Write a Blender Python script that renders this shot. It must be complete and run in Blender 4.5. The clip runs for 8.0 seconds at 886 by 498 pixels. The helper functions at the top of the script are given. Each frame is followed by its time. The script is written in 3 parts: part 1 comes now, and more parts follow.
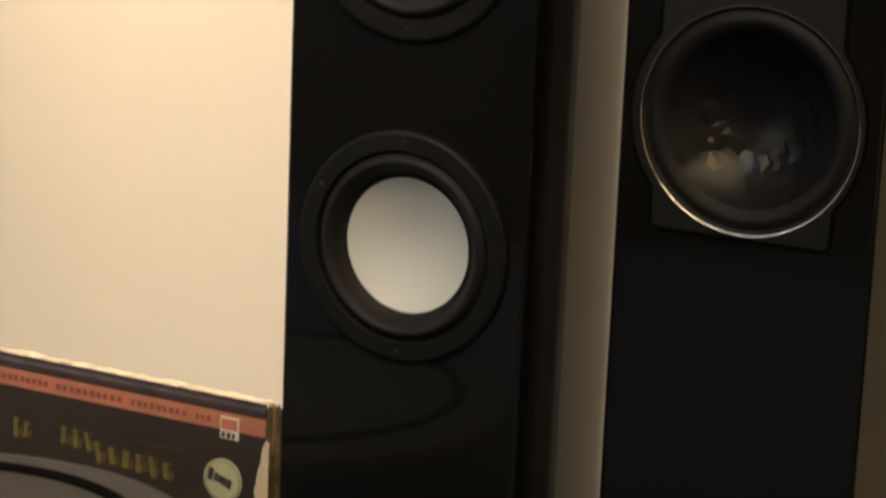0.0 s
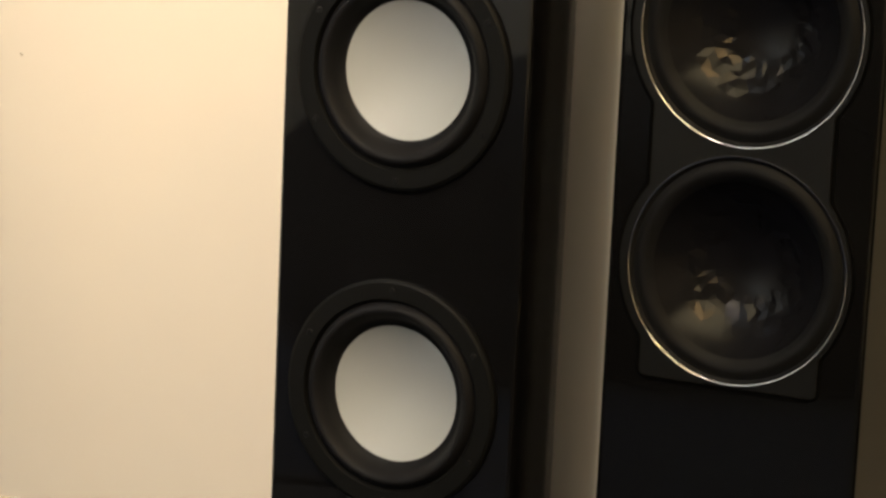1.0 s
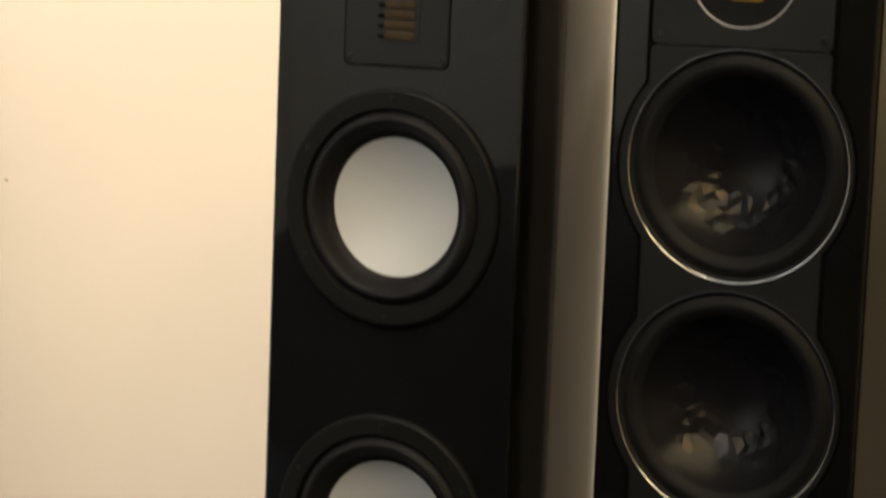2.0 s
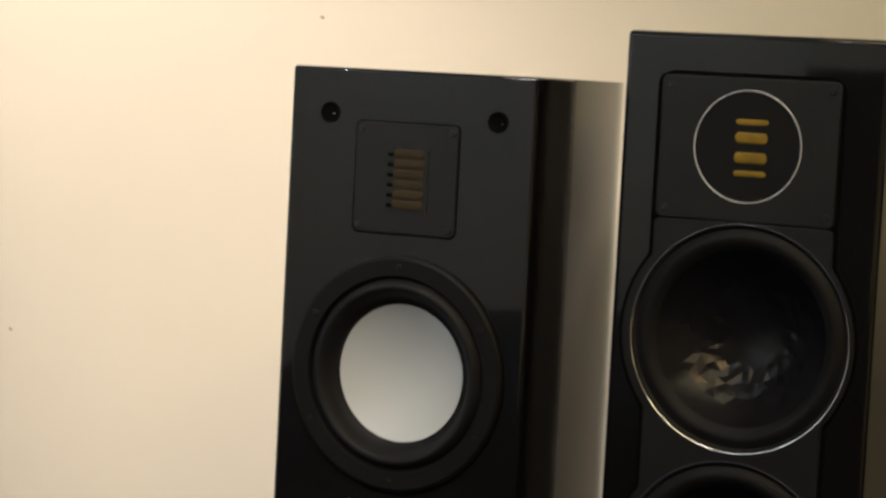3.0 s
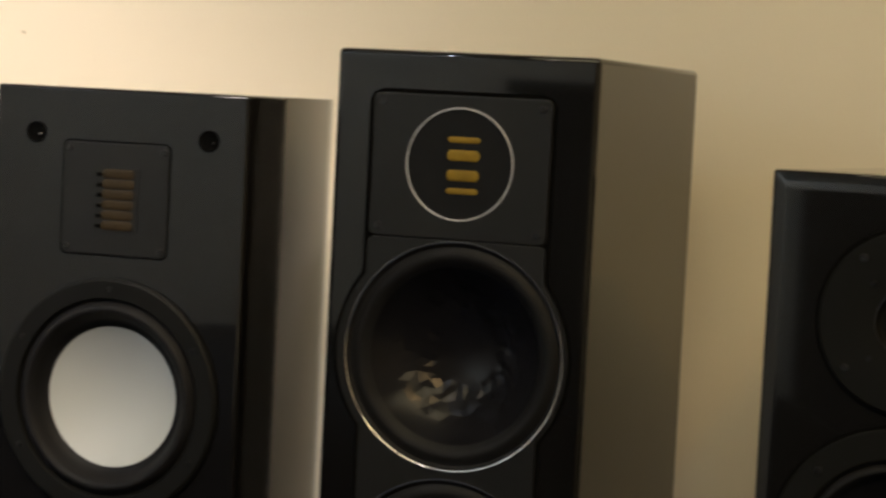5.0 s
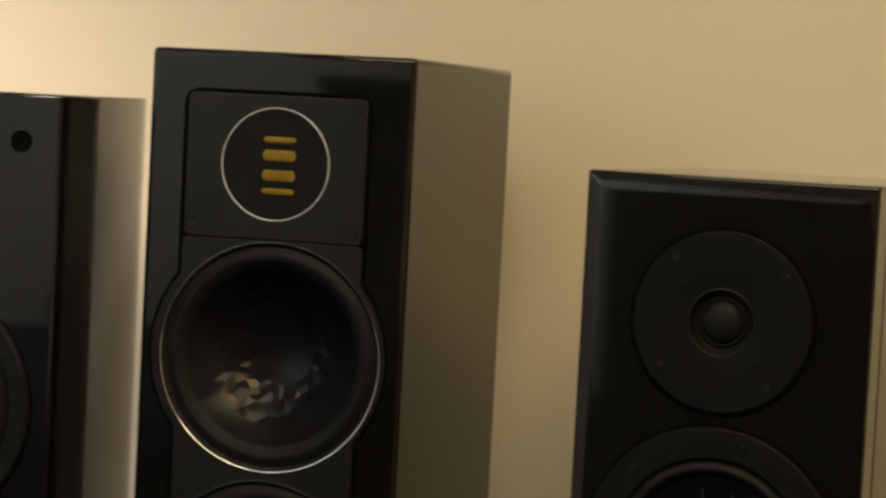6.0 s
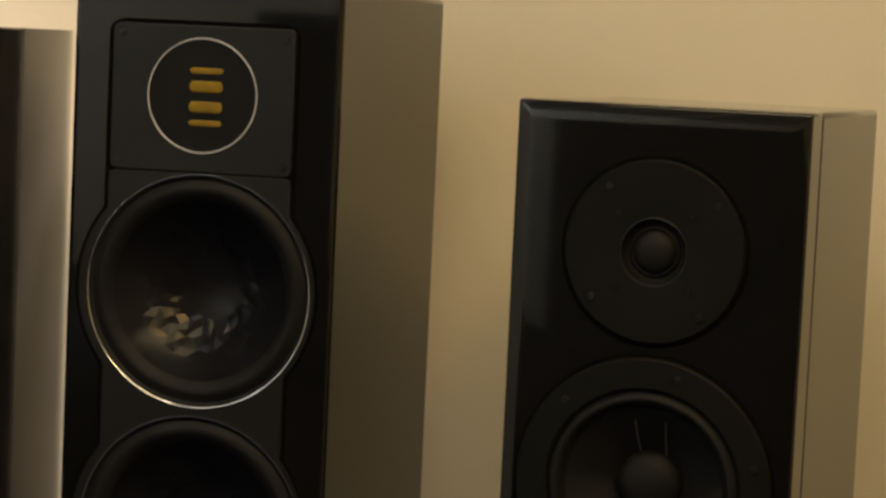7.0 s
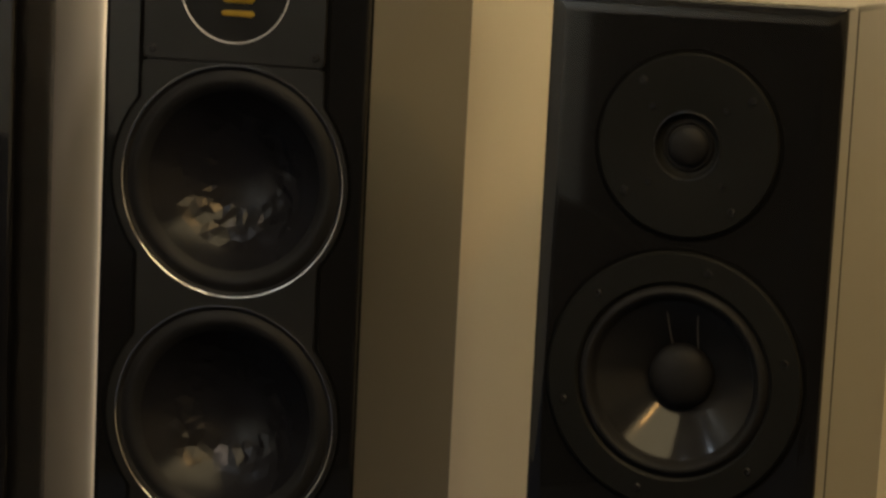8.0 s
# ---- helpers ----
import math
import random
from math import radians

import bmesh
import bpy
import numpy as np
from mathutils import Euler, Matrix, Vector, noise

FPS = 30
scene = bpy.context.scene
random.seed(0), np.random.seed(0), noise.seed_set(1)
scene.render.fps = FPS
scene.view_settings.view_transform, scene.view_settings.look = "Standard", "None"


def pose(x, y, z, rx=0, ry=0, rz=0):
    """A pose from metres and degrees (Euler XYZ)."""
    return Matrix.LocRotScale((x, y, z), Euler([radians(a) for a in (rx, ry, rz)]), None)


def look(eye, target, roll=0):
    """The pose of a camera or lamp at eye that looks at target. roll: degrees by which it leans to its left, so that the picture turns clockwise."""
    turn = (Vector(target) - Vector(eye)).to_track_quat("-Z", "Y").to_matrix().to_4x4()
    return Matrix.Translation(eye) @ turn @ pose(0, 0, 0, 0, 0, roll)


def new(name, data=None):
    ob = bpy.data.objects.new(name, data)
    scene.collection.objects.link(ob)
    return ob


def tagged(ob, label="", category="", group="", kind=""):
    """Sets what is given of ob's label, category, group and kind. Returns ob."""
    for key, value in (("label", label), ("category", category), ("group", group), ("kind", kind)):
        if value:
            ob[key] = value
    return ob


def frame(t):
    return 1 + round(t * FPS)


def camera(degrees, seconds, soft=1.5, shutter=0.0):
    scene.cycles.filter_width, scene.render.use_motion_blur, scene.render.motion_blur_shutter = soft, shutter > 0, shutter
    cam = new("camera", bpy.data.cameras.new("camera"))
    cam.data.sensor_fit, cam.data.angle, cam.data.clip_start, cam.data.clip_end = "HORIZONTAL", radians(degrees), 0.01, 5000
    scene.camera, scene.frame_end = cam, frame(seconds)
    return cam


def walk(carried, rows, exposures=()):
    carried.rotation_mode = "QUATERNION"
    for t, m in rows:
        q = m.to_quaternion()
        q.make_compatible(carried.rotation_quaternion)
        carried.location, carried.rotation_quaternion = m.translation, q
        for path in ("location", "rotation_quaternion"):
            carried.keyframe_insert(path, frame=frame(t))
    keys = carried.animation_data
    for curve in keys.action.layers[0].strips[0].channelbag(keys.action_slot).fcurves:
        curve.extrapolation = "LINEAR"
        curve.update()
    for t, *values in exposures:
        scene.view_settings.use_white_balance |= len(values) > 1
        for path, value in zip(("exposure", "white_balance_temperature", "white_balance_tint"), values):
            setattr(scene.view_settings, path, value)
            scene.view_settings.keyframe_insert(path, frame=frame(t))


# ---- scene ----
cam = camera(21.4, 8.0, soft=2.75, shutter=0.4)
PATH = [
    (0.0, 0.7277, -1.6982, 0.9287, 27.472, -12.988, 2.407),
    (0.5, 0.7262, -1.6934, 0.9296, 27.453, -10.823, 2.348),
    (1.0, 0.7279, -1.7040, 0.9351, 27.261, -9.515, 2.582),
    (1.5, 0.7160, -1.6962, 0.9508, 26.782, -8.786, 2.385),
    (2.0, 0.7178, -1.7118, 0.9699, 26.731, -7.241, 2.292),
    (2.2, 0.7250, -1.7305, 0.9871, 26.767, -6.614, 2.846),
    (3.3, 0.7092, -1.7379, 1.0095, 26.324, -3.761, 2.783),
    (3.5, 0.7062, -1.7374, 1.0147, 25.940, -3.779, 2.540),
    (4.0, 0.7068, -1.7343, 1.0113, 24.420, -3.568, 2.687),
    (4.5, 0.7044, -1.7348, 1.0109, 22.017, -3.599, 2.690),
    (4.7, 0.7026, -1.7329, 1.0106, 21.000, -3.592, 2.814),
    (5.8, 0.6927, -1.7242, 1.0132, 15.188, -3.428, 2.940),
    (6.0, 0.6930, -1.7289, 1.0147, 14.610, -3.441, 3.023),
    (6.5, 0.6980, -1.7182, 1.0122, 13.139, -3.741, 2.722),
    (7.0, 0.7019, -1.7052, 1.0087, 13.291, -4.886, 2.678),
    (7.5, 0.7056, -1.7090, 1.0199, 13.848, -6.235, 2.899),
    (8.0, 0.7031, -1.7039, 1.0304, 14.026, -8.269, 2.804),
]
walk(cam, [(t, pose(x, y, z, 90 + pitch, 0, yaw) @ pose(0, 0, 0, 0, 0, roll)) for t, x, y, z, yaw, pitch, roll in PATH],
     [(0.0, 0.24, 6500, 10), (1.0, 0.15, 6300, 10), (2.0, 0.05, 6150, 10), (3.5, -0.15, 5600, 9), (4.5, -0.13, 5750, 9), (6.0, -0.02, 6300, 10), (8.0, -0.02, 6600, 10)])

# ---- light ----
world = bpy.data.worlds.new("world")
scene.world = world
world.use_nodes = True
world.node_tree.nodes["Background"].inputs[0].default_value = (0.05, 0.05, 0.055, 1)
world.node_tree.nodes["Background"].inputs[1].default_value = 0.2


def lamp(name, kind, place, target, power, colour, size=0.1, spread=None, blend=0.5):
    data = bpy.data.lights.new(name, kind)
    data.energy, data.color = power, colour
    if kind == "AREA":
        data.shape, data.size = "DISK", size
    else:
        data.shadow_soft_size = size
    if kind == "SPOT":
        data.spot_size, data.spot_blend = radians(spread), blend
    ob = new(name, data)
    ob.matrix_world = look(place, target)
    return ob


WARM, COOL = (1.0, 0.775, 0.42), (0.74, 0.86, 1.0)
lamp("ceiling_downlight_or_fill", "AREA", (-0.71, -1.53, 2.43), (-0.71, -1.53, 0), 2.8, COOL, 0.04)
lamp("ceiling_downlight_or_fill", "AREA", (-1.90, -1.35, 2.43), (-2.00, -1.35, 0), 4.5, COOL, 0.04)
# Added fill, no known fixture: brightens the south-west corner mirrored in the lacquer.
lamp("ceiling_downlight_or_fill", "AREA", (-1.55, -2.45, 2.40), (-2.15, -3.15, 1.0), 46, COOL, 0.4)
# Added fill, no known fixture: washes the west wall blue for cone reflections.
lamp("ceiling_downlight_or_fill", "SPOT", (-1.90, -0.70, 2.40), (-2.20, -0.78, 1.5), 42, COOL, 0.05, 80, 0.6)
lamp("ceiling_lamp_or_fill", "AREA", (1.20, -1.55, 2.35), (1.00, -1.30, 0), 8.5, (1.0, 0.52, 0.14), 0.20)
# Wide warm disc added as soft fill over the right side; no fixture known.
lamp("ceiling_lamp_or_fill", "AREA", (0.82, -1.02, 2.42), (0.82, -0.80, 0), 56, (1.0, 0.80, 0.45), 2.1)
# Unseen spot added to brighten the left part of the wall.
lamp("added_wall_light", "SPOT", (-0.41, -1.60, 2.22), (-0.97, 0.44, 0.44), 160, (1.0, 0.815, 0.675), 0.28, 47, 0.5)
# Unseen spot added to light the wall behind the white-coned loudspeaker.
lamp("added_wall_light", "SPOT", (-1.60, 0.13, 2.30), (-0.12, 0.44, 0.10), 265, (1.0, 0.80, 0.60), 0.08, 36, 1.0)
lamp("wall_downlight", "SPOT", (-0.34, 0.27, 2.40), (-0.36, 0.40, 1.0), 4.5, (1.0, 0.80, 0.58), 0.05, 44, 0.7)


# ---- materials ----
def nodes_of(name):
    m = bpy.data.materials.new(name)
    m.use_nodes = True
    nt = m.node_tree
    return m, nt, nt.nodes["Principled BSDF"]


def paint(name, colour, rough, var=0.12, scale=8.0, bump=0.0, bump_scale=400.0, metal=0.0, coat=0.0, rough_var=0.0, ior=1.5, spec=0.5):
    """A surface with two scales of variation in colour, roughness and relief."""
    m, nt, b = nodes_of(name)
    co = nt.nodes.new("ShaderNodeTexCoord")
    big, fine = nt.nodes.new("ShaderNodeTexNoise"), nt.nodes.new("ShaderNodeTexNoise")
    big.inputs["Scale"].default_value, big.inputs["Detail"].default_value = scale, 5
    fine.inputs["Scale"].default_value, fine.inputs["Detail"].default_value = bump_scale, 3
    for n in (big, fine):
        nt.links.new(co.outputs["Object"], n.inputs["Vector"])
    ramp = nt.nodes.new("ShaderNodeValToRGB")
    e = ramp.color_ramp.elements
    e[0].position, e[1].position = 0.3, 0.7
    e[0].color = tuple(c * (1 - var) for c in colour) + (1,)
    e[1].color = tuple(min(1, c * (1 + var)) for c in colour) + (1,)
    nt.links.new(big.outputs["Fac"], ramp.inputs["Fac"])
    nt.links.new(ramp.outputs["Color"], b.inputs["Base Color"])
    b.inputs["Metallic"].default_value, b.inputs["IOR"].default_value = metal, ior
    b.inputs["Specular IOR Level"].default_value = spec
    b.inputs["Coat Weight"].default_value, b.inputs["Coat Roughness"].default_value = coat, 0.03
    rr = nt.nodes.new("ShaderNodeMapRange")
    rr.inputs["To Min"].default_value, rr.inputs["To Max"].default_value = max(0.0, rough - rough_var), rough + rough_var
    nt.links.new(big.outputs["Fac"], rr.inputs["Value"])
    nt.links.new(rr.outputs["Result"], b.inputs["Roughness"])
    if bump:
        bp = nt.nodes.new("ShaderNodeBump")
        bp.inputs["Strength"].default_value, bp.inputs["Distance"].default_value = bump, 0.001
        nt.links.new(fine.outputs["Fac"], bp.inputs["Height"])
        nt.links.new(bp.outputs["Normal"], b.inputs["Normal"])
    return m


WALL = paint("cream_wall_paint", (0.74, 0.67, 0.54), 0.65, 0.03, 2.2, 0.10, 220)
DRAPE = paint("dark_brown_panelling", (0.025, 0.020, 0.016), 0.7, 0.2, 4, 0.2, 200)
CEIL = paint("white_ceiling_paint", (0.75, 0.73, 0.70), 0.8, 0.03, 2.0, 0.3, 200)
FLOOR = paint("dark_carpet", (0.026, 0.035, 0.062), 0.95, 0.25, 30, 0.8, 900)
LACQUER = paint("black_piano_lacquer", (0.005, 0.005, 0.0055), 0.04, 0.2, 6, 0.0, 300, rough_var=0.015, ior=1.44)
SATIN = paint("satin_black_plate", (0.0074, 0.0073, 0.0072), 0.36, 0.15, 20, 0.08, 1500, spec=0.3)
MATTE = paint("matt_black_plastic", (0.006, 0.006, 0.0065), 0.5, 0.2, 30, 0.15, 1200, spec=0.15)
GREYPLATE = paint("dark_grey_plate", (0.0042, 0.0043, 0.0040), 0.55, 0.10, 25, 0.10, 1400, spec=0.13)
RUBBER = paint("black_rubber", (0.008, 0.008, 0.009), 0.55, 0.2, 40, 0.1, 900, spec=0.13)
CHROME = paint("polished_ring", (0.80, 0.79, 0.78), 0.12, 0.02, 20, metal=1.0)
SILVER = paint("satin_silver_ring", (0.72, 0.74, 0.78), 0.35, 0.03, 20, metal=0.25)
WHITECONE = paint("white_cone", (0.37, 0.392, 0.392), 0.45, 0.02, 14, 0.15, 700)
CRYSTAL = paint("dark_faceted_cone", (0.007, 0.007, 0.009), 0.23, 0.2, 30, 0.0, 300, rough_var=0.04, spec=0.14)
GLOSSCONE = paint("glossy_dark_cone", (0.010, 0.010, 0.011), 0.12, 0.2, 30, 0.0, 300, rough_var=0.03, spec=0.17)
FOIL = paint("gold_foil", (0.20, 0.128, 0.006), 0.6, 0.18, 90, 0.2, 900, spec=0.3)
# Foil gold with the dimness of its recess mixed into the colour.
DARKFOIL = paint("shaded_gold_foil", (0.0235, 0.0142, 0.0028), 0.6, 0.2, 90, 0.2, 900, spec=0.25)
WIRE = paint("grey_lead_wire", (0.22, 0.21, 0.19), 0.35, 0.1, 300, metal=0.4)
SCREW = paint("blackened_screw", (0.03, 0.03, 0.032), 0.3, 0.2, 200, metal=0.8)
# Sheenless black: paints shade in gaps and slots, plain colour on piping and sockets.
SHADEBLACK = paint("black_and_gap_shade", (0.003, 0.003, 0.003), 0.95, 0.1, 50, spec=0.02)
CARD = paint("brown_card", (0.27, 0.18, 0.075), 0.8, 0.2, 30, 0.3, 500)
PAPER = paint("worn_cream_paper", (0.42, 0.36, 0.25), 0.8, 0.55, 90, 0.5, 400)
PINK = paint("pink_printed_band", (0.33, 0.120, 0.066), 0.6, 0.14, 40, 0.1, 700)
TORN = paint("torn_pale_paper", (0.46, 0.37, 0.24), 0.8, 0.12, 60, 0.4, 400)
COVER = paint("dark_printed_cover", (0.019, 0.0145, 0.0105), 0.5, 0.25, 18, 0.1, 600)
SPINE = paint("purple_black_spine", (0.026, 0.020, 0.024), 0.6, 0.3, 40, 0.2, 600)
# Lighter purple that paints the highlight on the sleeve's top stripe.
STRIPELIGHT = paint("purple_stripe_highlight", (0.075, 0.058, 0.066), 0.5, 0.5, 60, 0.3, 500)
YELLOW = paint("faded_yellow_print", (0.082, 0.062, 0.009), 0.65, 0.3, 70, 0.1, 600)
DIMYELLOW = paint("rubbed_yellow_print", (0.042, 0.031, 0.009), 0.65, 0.4, 90, 0.1, 600)
INKPINK = paint("dull_red_ink", (0.15, 0.042, 0.03), 0.6, 0.2, 80)
BADGE = paint("pale_green_badge", (0.31, 0.31, 0.19), 0.55, 0.1, 50)
INK = paint("black_ink", (0.02, 0.02, 0.02), 0.6, 0.2, 60)
LABEL = paint("white_label", (0.52, 0.47, 0.40), 0.6, 0.08, 60)
CASE = paint("black_case_plastic", (0.008, 0.008, 0.008), 0.6, 0.25, 14, 0.25, 700)
LEATHER = paint("dark_brown_leather", (0.010, 0.007, 0.006), 0.6, 0.3, 9, 0.3, 300, spec=0.2)
CASEGREY = paint("grey_case_rim", (0.0085, 0.0078, 0.0064), 0.75, 0.2, 20, 0.2, 600)


# ---- mesh helpers ----
def flatten(me):
    """Keeps large plane faces truly flat beside rounded edges."""
    for p in me.polygons:
        if (p.area > 0.0015 or abs(p.normal.y) > 0.99999) and max(abs(c) for c in p.normal) > 0.9995:
            p.use_smooth = False


def part(name, bm, material, parent=None, label="", smooth=False):
    me = bpy.data.meshes.new(name)
    bmesh.ops.recalc_face_normals(bm, faces=bm.faces)
    bm.to_mesh(me)
    bm.free()
    me.materials.append(material)
    if smooth:
        for p in me.polygons:
            p.use_smooth = True
        me.set_sharp_from_angle(angle=radians(35))
        flatten(me)
    ob = new(name, me)
    if parent:
        ob.parent = parent
    return tagged(ob, label)


def thing(name, place, label, category, group="", turn=0.0):
    ob = new(name)
    ob.matrix_world = pose(*place, 0, 0, turn)
    return tagged(ob, label, category, group)


def box(x0, x1, y0, y1, z0, z1, bevel=0.0, segments=3):
    bm = bmesh.new()
    bmesh.ops.create_cube(bm, size=1, matrix=Matrix.Translation(((x0 + x1) / 2, (y0 + y1) / 2, (z0 + z1) / 2)) @ Matrix.Diagonal((x1 - x0, y1 - y0, z1 - z0, 1)))
    if bevel:
        bmesh.ops.bevel(bm, geom=bm.edges[:], offset=bevel, segments=segments, profile=0.5, affect="EDGES")
    return bm


def framed(x0, x1, y0, y1, z0, z1, rim, drop):
    """A slab whose front has a sloping rim all round."""
    bm = bmesh.new()
    rings = [[bm.verts.new((x, y, z)) for x, z in ((a0, b0), (a1, b0), (a1, b1), (a0, b1))] for a0, a1, b0, b1, y in
             ((x0, x1, z0, z1, y1), (x0, x1, z0, z1, y0 + drop), (x0 + rim, x1 - rim, z0 + rim, z1 - rim, y0))]
    for a, b in zip(rings, rings[1:]):
        for i in range(4):
            bm.faces.new((a[i], a[(i + 1) % 4], b[(i + 1) % 4], b[i]))
    bm.faces.new(rings[0])
    bm.faces.new(rings[-1])
    bmesh.ops.bevel(bm, geom=bm.edges[:], offset=0.0022, segments=3, profile=0.5, affect="EDGES")
    return bm


def lathe(profile, cx, cz, steps=72):
    """Turns a profile of (radius, y) about an axis along y through (cx, cz)."""
    bm = bmesh.new()
    rings = []
    for r, y in profile:
        if r < 1e-6:
            rings.append([bm.verts.new((cx, y, cz))])
        else:
            rings.append([bm.verts.new((cx + r * math.cos(2 * math.pi * i / steps), y, cz + r * math.sin(2 * math.pi * i / steps))) for i in range(steps)])
    for a, b in zip(rings, rings[1:]):
        for i in range(steps):
            j = (i + 1) % steps
            if len(a) == 1:
                bm.faces.new((a[0], b[i], b[j]))
            elif len(b) == 1:
                bm.faces.new((a[i], b[0], a[j]))
            else:
                bm.faces.new((a[i], b[i], b[j], a[j]))
    return bm


def arc(r0, y0, r1, y1, bulge, n=8):
    """Profile points from (r0, y0) to (r1, y1), bulging towards -y by bulge."""
    return [(r0 + (r1 - r0) * k / n, y0 + (y1 - y0) * k / n - bulge * math.sin(math.pi * k / n)) for k in range(n + 1)]


def torus(R, r, cx, cy, cz, steps=96, tube=10):
    bm = bmesh.new()
    ring = []
    for i in range(steps):
        a = 2 * math.pi * i / steps
        ring.append([bm.verts.new((cx + (R + r * math.cos(b)) * math.cos(a), cy + r * math.sin(b), cz + (R + r * math.cos(b)) * math.sin(a))) for b in (2 * math.pi * k / tube for k in range(tube))])
    for i in range(steps):
        for k in range(tube):
            a, b = ring[i], ring[(i + 1) % steps]
            bm.faces.new((a[k], b[k], b[(k + 1) % tube], a[(k + 1) % tube]))
    return bm


def slab(outline, y0, y1, bevel=0.0):
    """A plate of the outline [(x, z)] between y0 (front) and y1."""
    bm = bmesh.new()
    front = bm.faces.new([bm.verts.new((x, y0, z)) for x, z in outline])
    made = bmesh.ops.extrude_face_region(bm, geom=[front])
    for v in made["geom"]:
        if isinstance(v, bmesh.types.BMVert):
            v.co.y = y1
    if bevel:
        edges = [e for e in bm.edges if all(abs(v.co.y - y0) < 1e-6 for v in e.verts)]
        bmesh.ops.bevel(bm, geom=edges, offset=bevel, segments=2, profile=0.5, affect="EDGES")
    return bm


def rounded(x0, x1, z0, z1, r, n=6):
    pts = []
    for cx, cz, a0 in ((x1 - r, z1 - r, 0), (x0 + r, z1 - r, 90), (x0 + r, z0 + r, 180), (x1 - r, z0 + r, 270)):
        pts += [(cx + r * math.cos(radians(a0 + 90 * k / n)), cz + r * math.sin(radians(a0 + 90 * k / n))) for k in range(n + 1)]
    return pts


def faceted_bowl(R, depth, y0, cx, cz, seed, n=36):
    """A concave cone with a band of flat triangular facets between a smooth rim and a smooth middle."""
    rng = random.Random(seed)
    bm = bmesh.new()
    levels = [1.0, 0.96, 0.92, 0.88, 0.84, 0.80, 0.71, 0.62, 0.53, 0.44, 0.36, 0.30, 0.24, 0.18, 0.12, 0.06]
    cut_from, cut_to = 6, 9
    rings = []
    for k, s in enumerate(levels):
        ring = []
        cut = cut_from <= k <= cut_to
        for i in range(n):
            a = 2 * math.pi * (i + (0.5 if k % 2 else 0) + (rng.uniform(-0.30, 0.30) if cut else 0)) / n
            r = s + (rng.uniform(-0.018, 0.018) if cut else 0)
            y = y0 + depth * (1 - r ** 2.1) + (rng.uniform(-0.0010, 0.0010) if cut else 0)
            ring.append(bm.verts.new((cx + R * r * math.cos(a), y, cz + R * r * math.sin(a))))
        rings.append(ring)
    for k in range(len(rings) - 1):
        a, b = rings[k], rings[k + 1]
        for i in range(n):
            j = (i + 1) % n
            if k % 2 == 0:
                pair = ((a[i], a[j], b[i]), (a[j], b[j], b[i]))
            else:
                pair = ((a[i], b[j], b[i]), (a[i], a[j], b[j]))
            for tri in pair:
                bm.faces.new(tri).smooth = not cut_from - 1 <= k <= cut_to
    mid = bm.verts.new((cx, y0 + depth, cz))
    last = rings[-1]
    for i in range(n):
        bm.faces.new((last[i], last[(i + 1) % n], mid)).smooth = True
    return bm


def bore(ob, holes, y0=-0.02, y1=0.06):
    """Cuts round holes (cx, cz, radius) into the front of a part."""
    cutters = []
    for cx, cz, r in holes:
        me = bpy.data.meshes.new("cutter")
        bm = lathe([(0, y0), (r, y0), (r, y1), (0, y1)], cx, cz, 96)
        bmesh.ops.recalc_face_normals(bm, faces=bm.faces)
        bm.to_mesh(me)
        bm.free()
        c = new("cutter", me)
        c.parent = ob.parent
        cutters.append(c)
        m = ob.modifiers.new("bore", "BOOLEAN")
        m.object, m.operation, m.solver = c, "DIFFERENCE", "EXACT"
    bpy.context.view_layer.update()
    cut = bpy.data.meshes.new_from_object(ob.evaluated_get(bpy.context.evaluated_depsgraph_get()))
    old = ob.data
    ob.modifiers.clear()
    ob.data = cut
    cut.name = old.name
    bpy.data.meshes.remove(old)
    for c in cutters:
        me = c.data
        bpy.data.objects.remove(c)
        bpy.data.meshes.remove(me)
    cut.set_sharp_from_angle(angle=radians(35))
    flatten(cut)
    return ob


def screw(parent, x, z, y, r=0.0028):
    part("screw", lathe([(r, y + 0.001), (r, y - 0.0006), (r * 0.8, y - 0.0012), (r * 0.45, y - 0.0012), (r * 0.4, y - 0.0002), (0, y - 0.0002)], x, z, 16), SCREW, parent)


FLOOR_Z = 0.0

# ---- the room ----
X0, X1, Y0, Y1, TOP = -2.2, 2.7, -3.4, 0.44, 2.45


def structure(name, bm, material, label, category):
    return tagged(part(name, bm, material), label, category, kind="structure")


structure("wall_north", box(X0 - 0.1, X1 + 0.1, Y1, Y1 + 0.1, FLOOR_Z, TOP), WALL, "cream painted plaster wall behind the loudspeakers", "wall")
structure("wall_south", box(X0 - 0.1, X1 + 0.1, Y0 - 0.1, Y0, FLOOR_Z, TOP), WALL, "plain painted wall behind the dark sideboard", "wall")
structure("wall_west", box(X0 - 0.1, X0, Y0, Y1, FLOOR_Z, TOP), WALL, "plain painted side wall of the room", "wall")
structure("wall_east", box(X1, X1 + 0.1, Y0, Y1, FLOOR_Z, TOP), WALL, "plain painted side wall of the room", "wall")
structure("floor", box(X0 - 0.1, X1 + 0.1, Y0 - 0.1, Y1 + 0.1, FLOOR_Z - 0.1, FLOOR_Z), FLOOR, "dark carpeted floor under the loudspeakers", "floor")
structure("ceiling", box(X0 - 0.1, X1 + 0.1, Y0 - 0.1, Y1 + 0.1, TOP, TOP + 0.1), CEIL, "white painted plain ceiling", "ceiling")


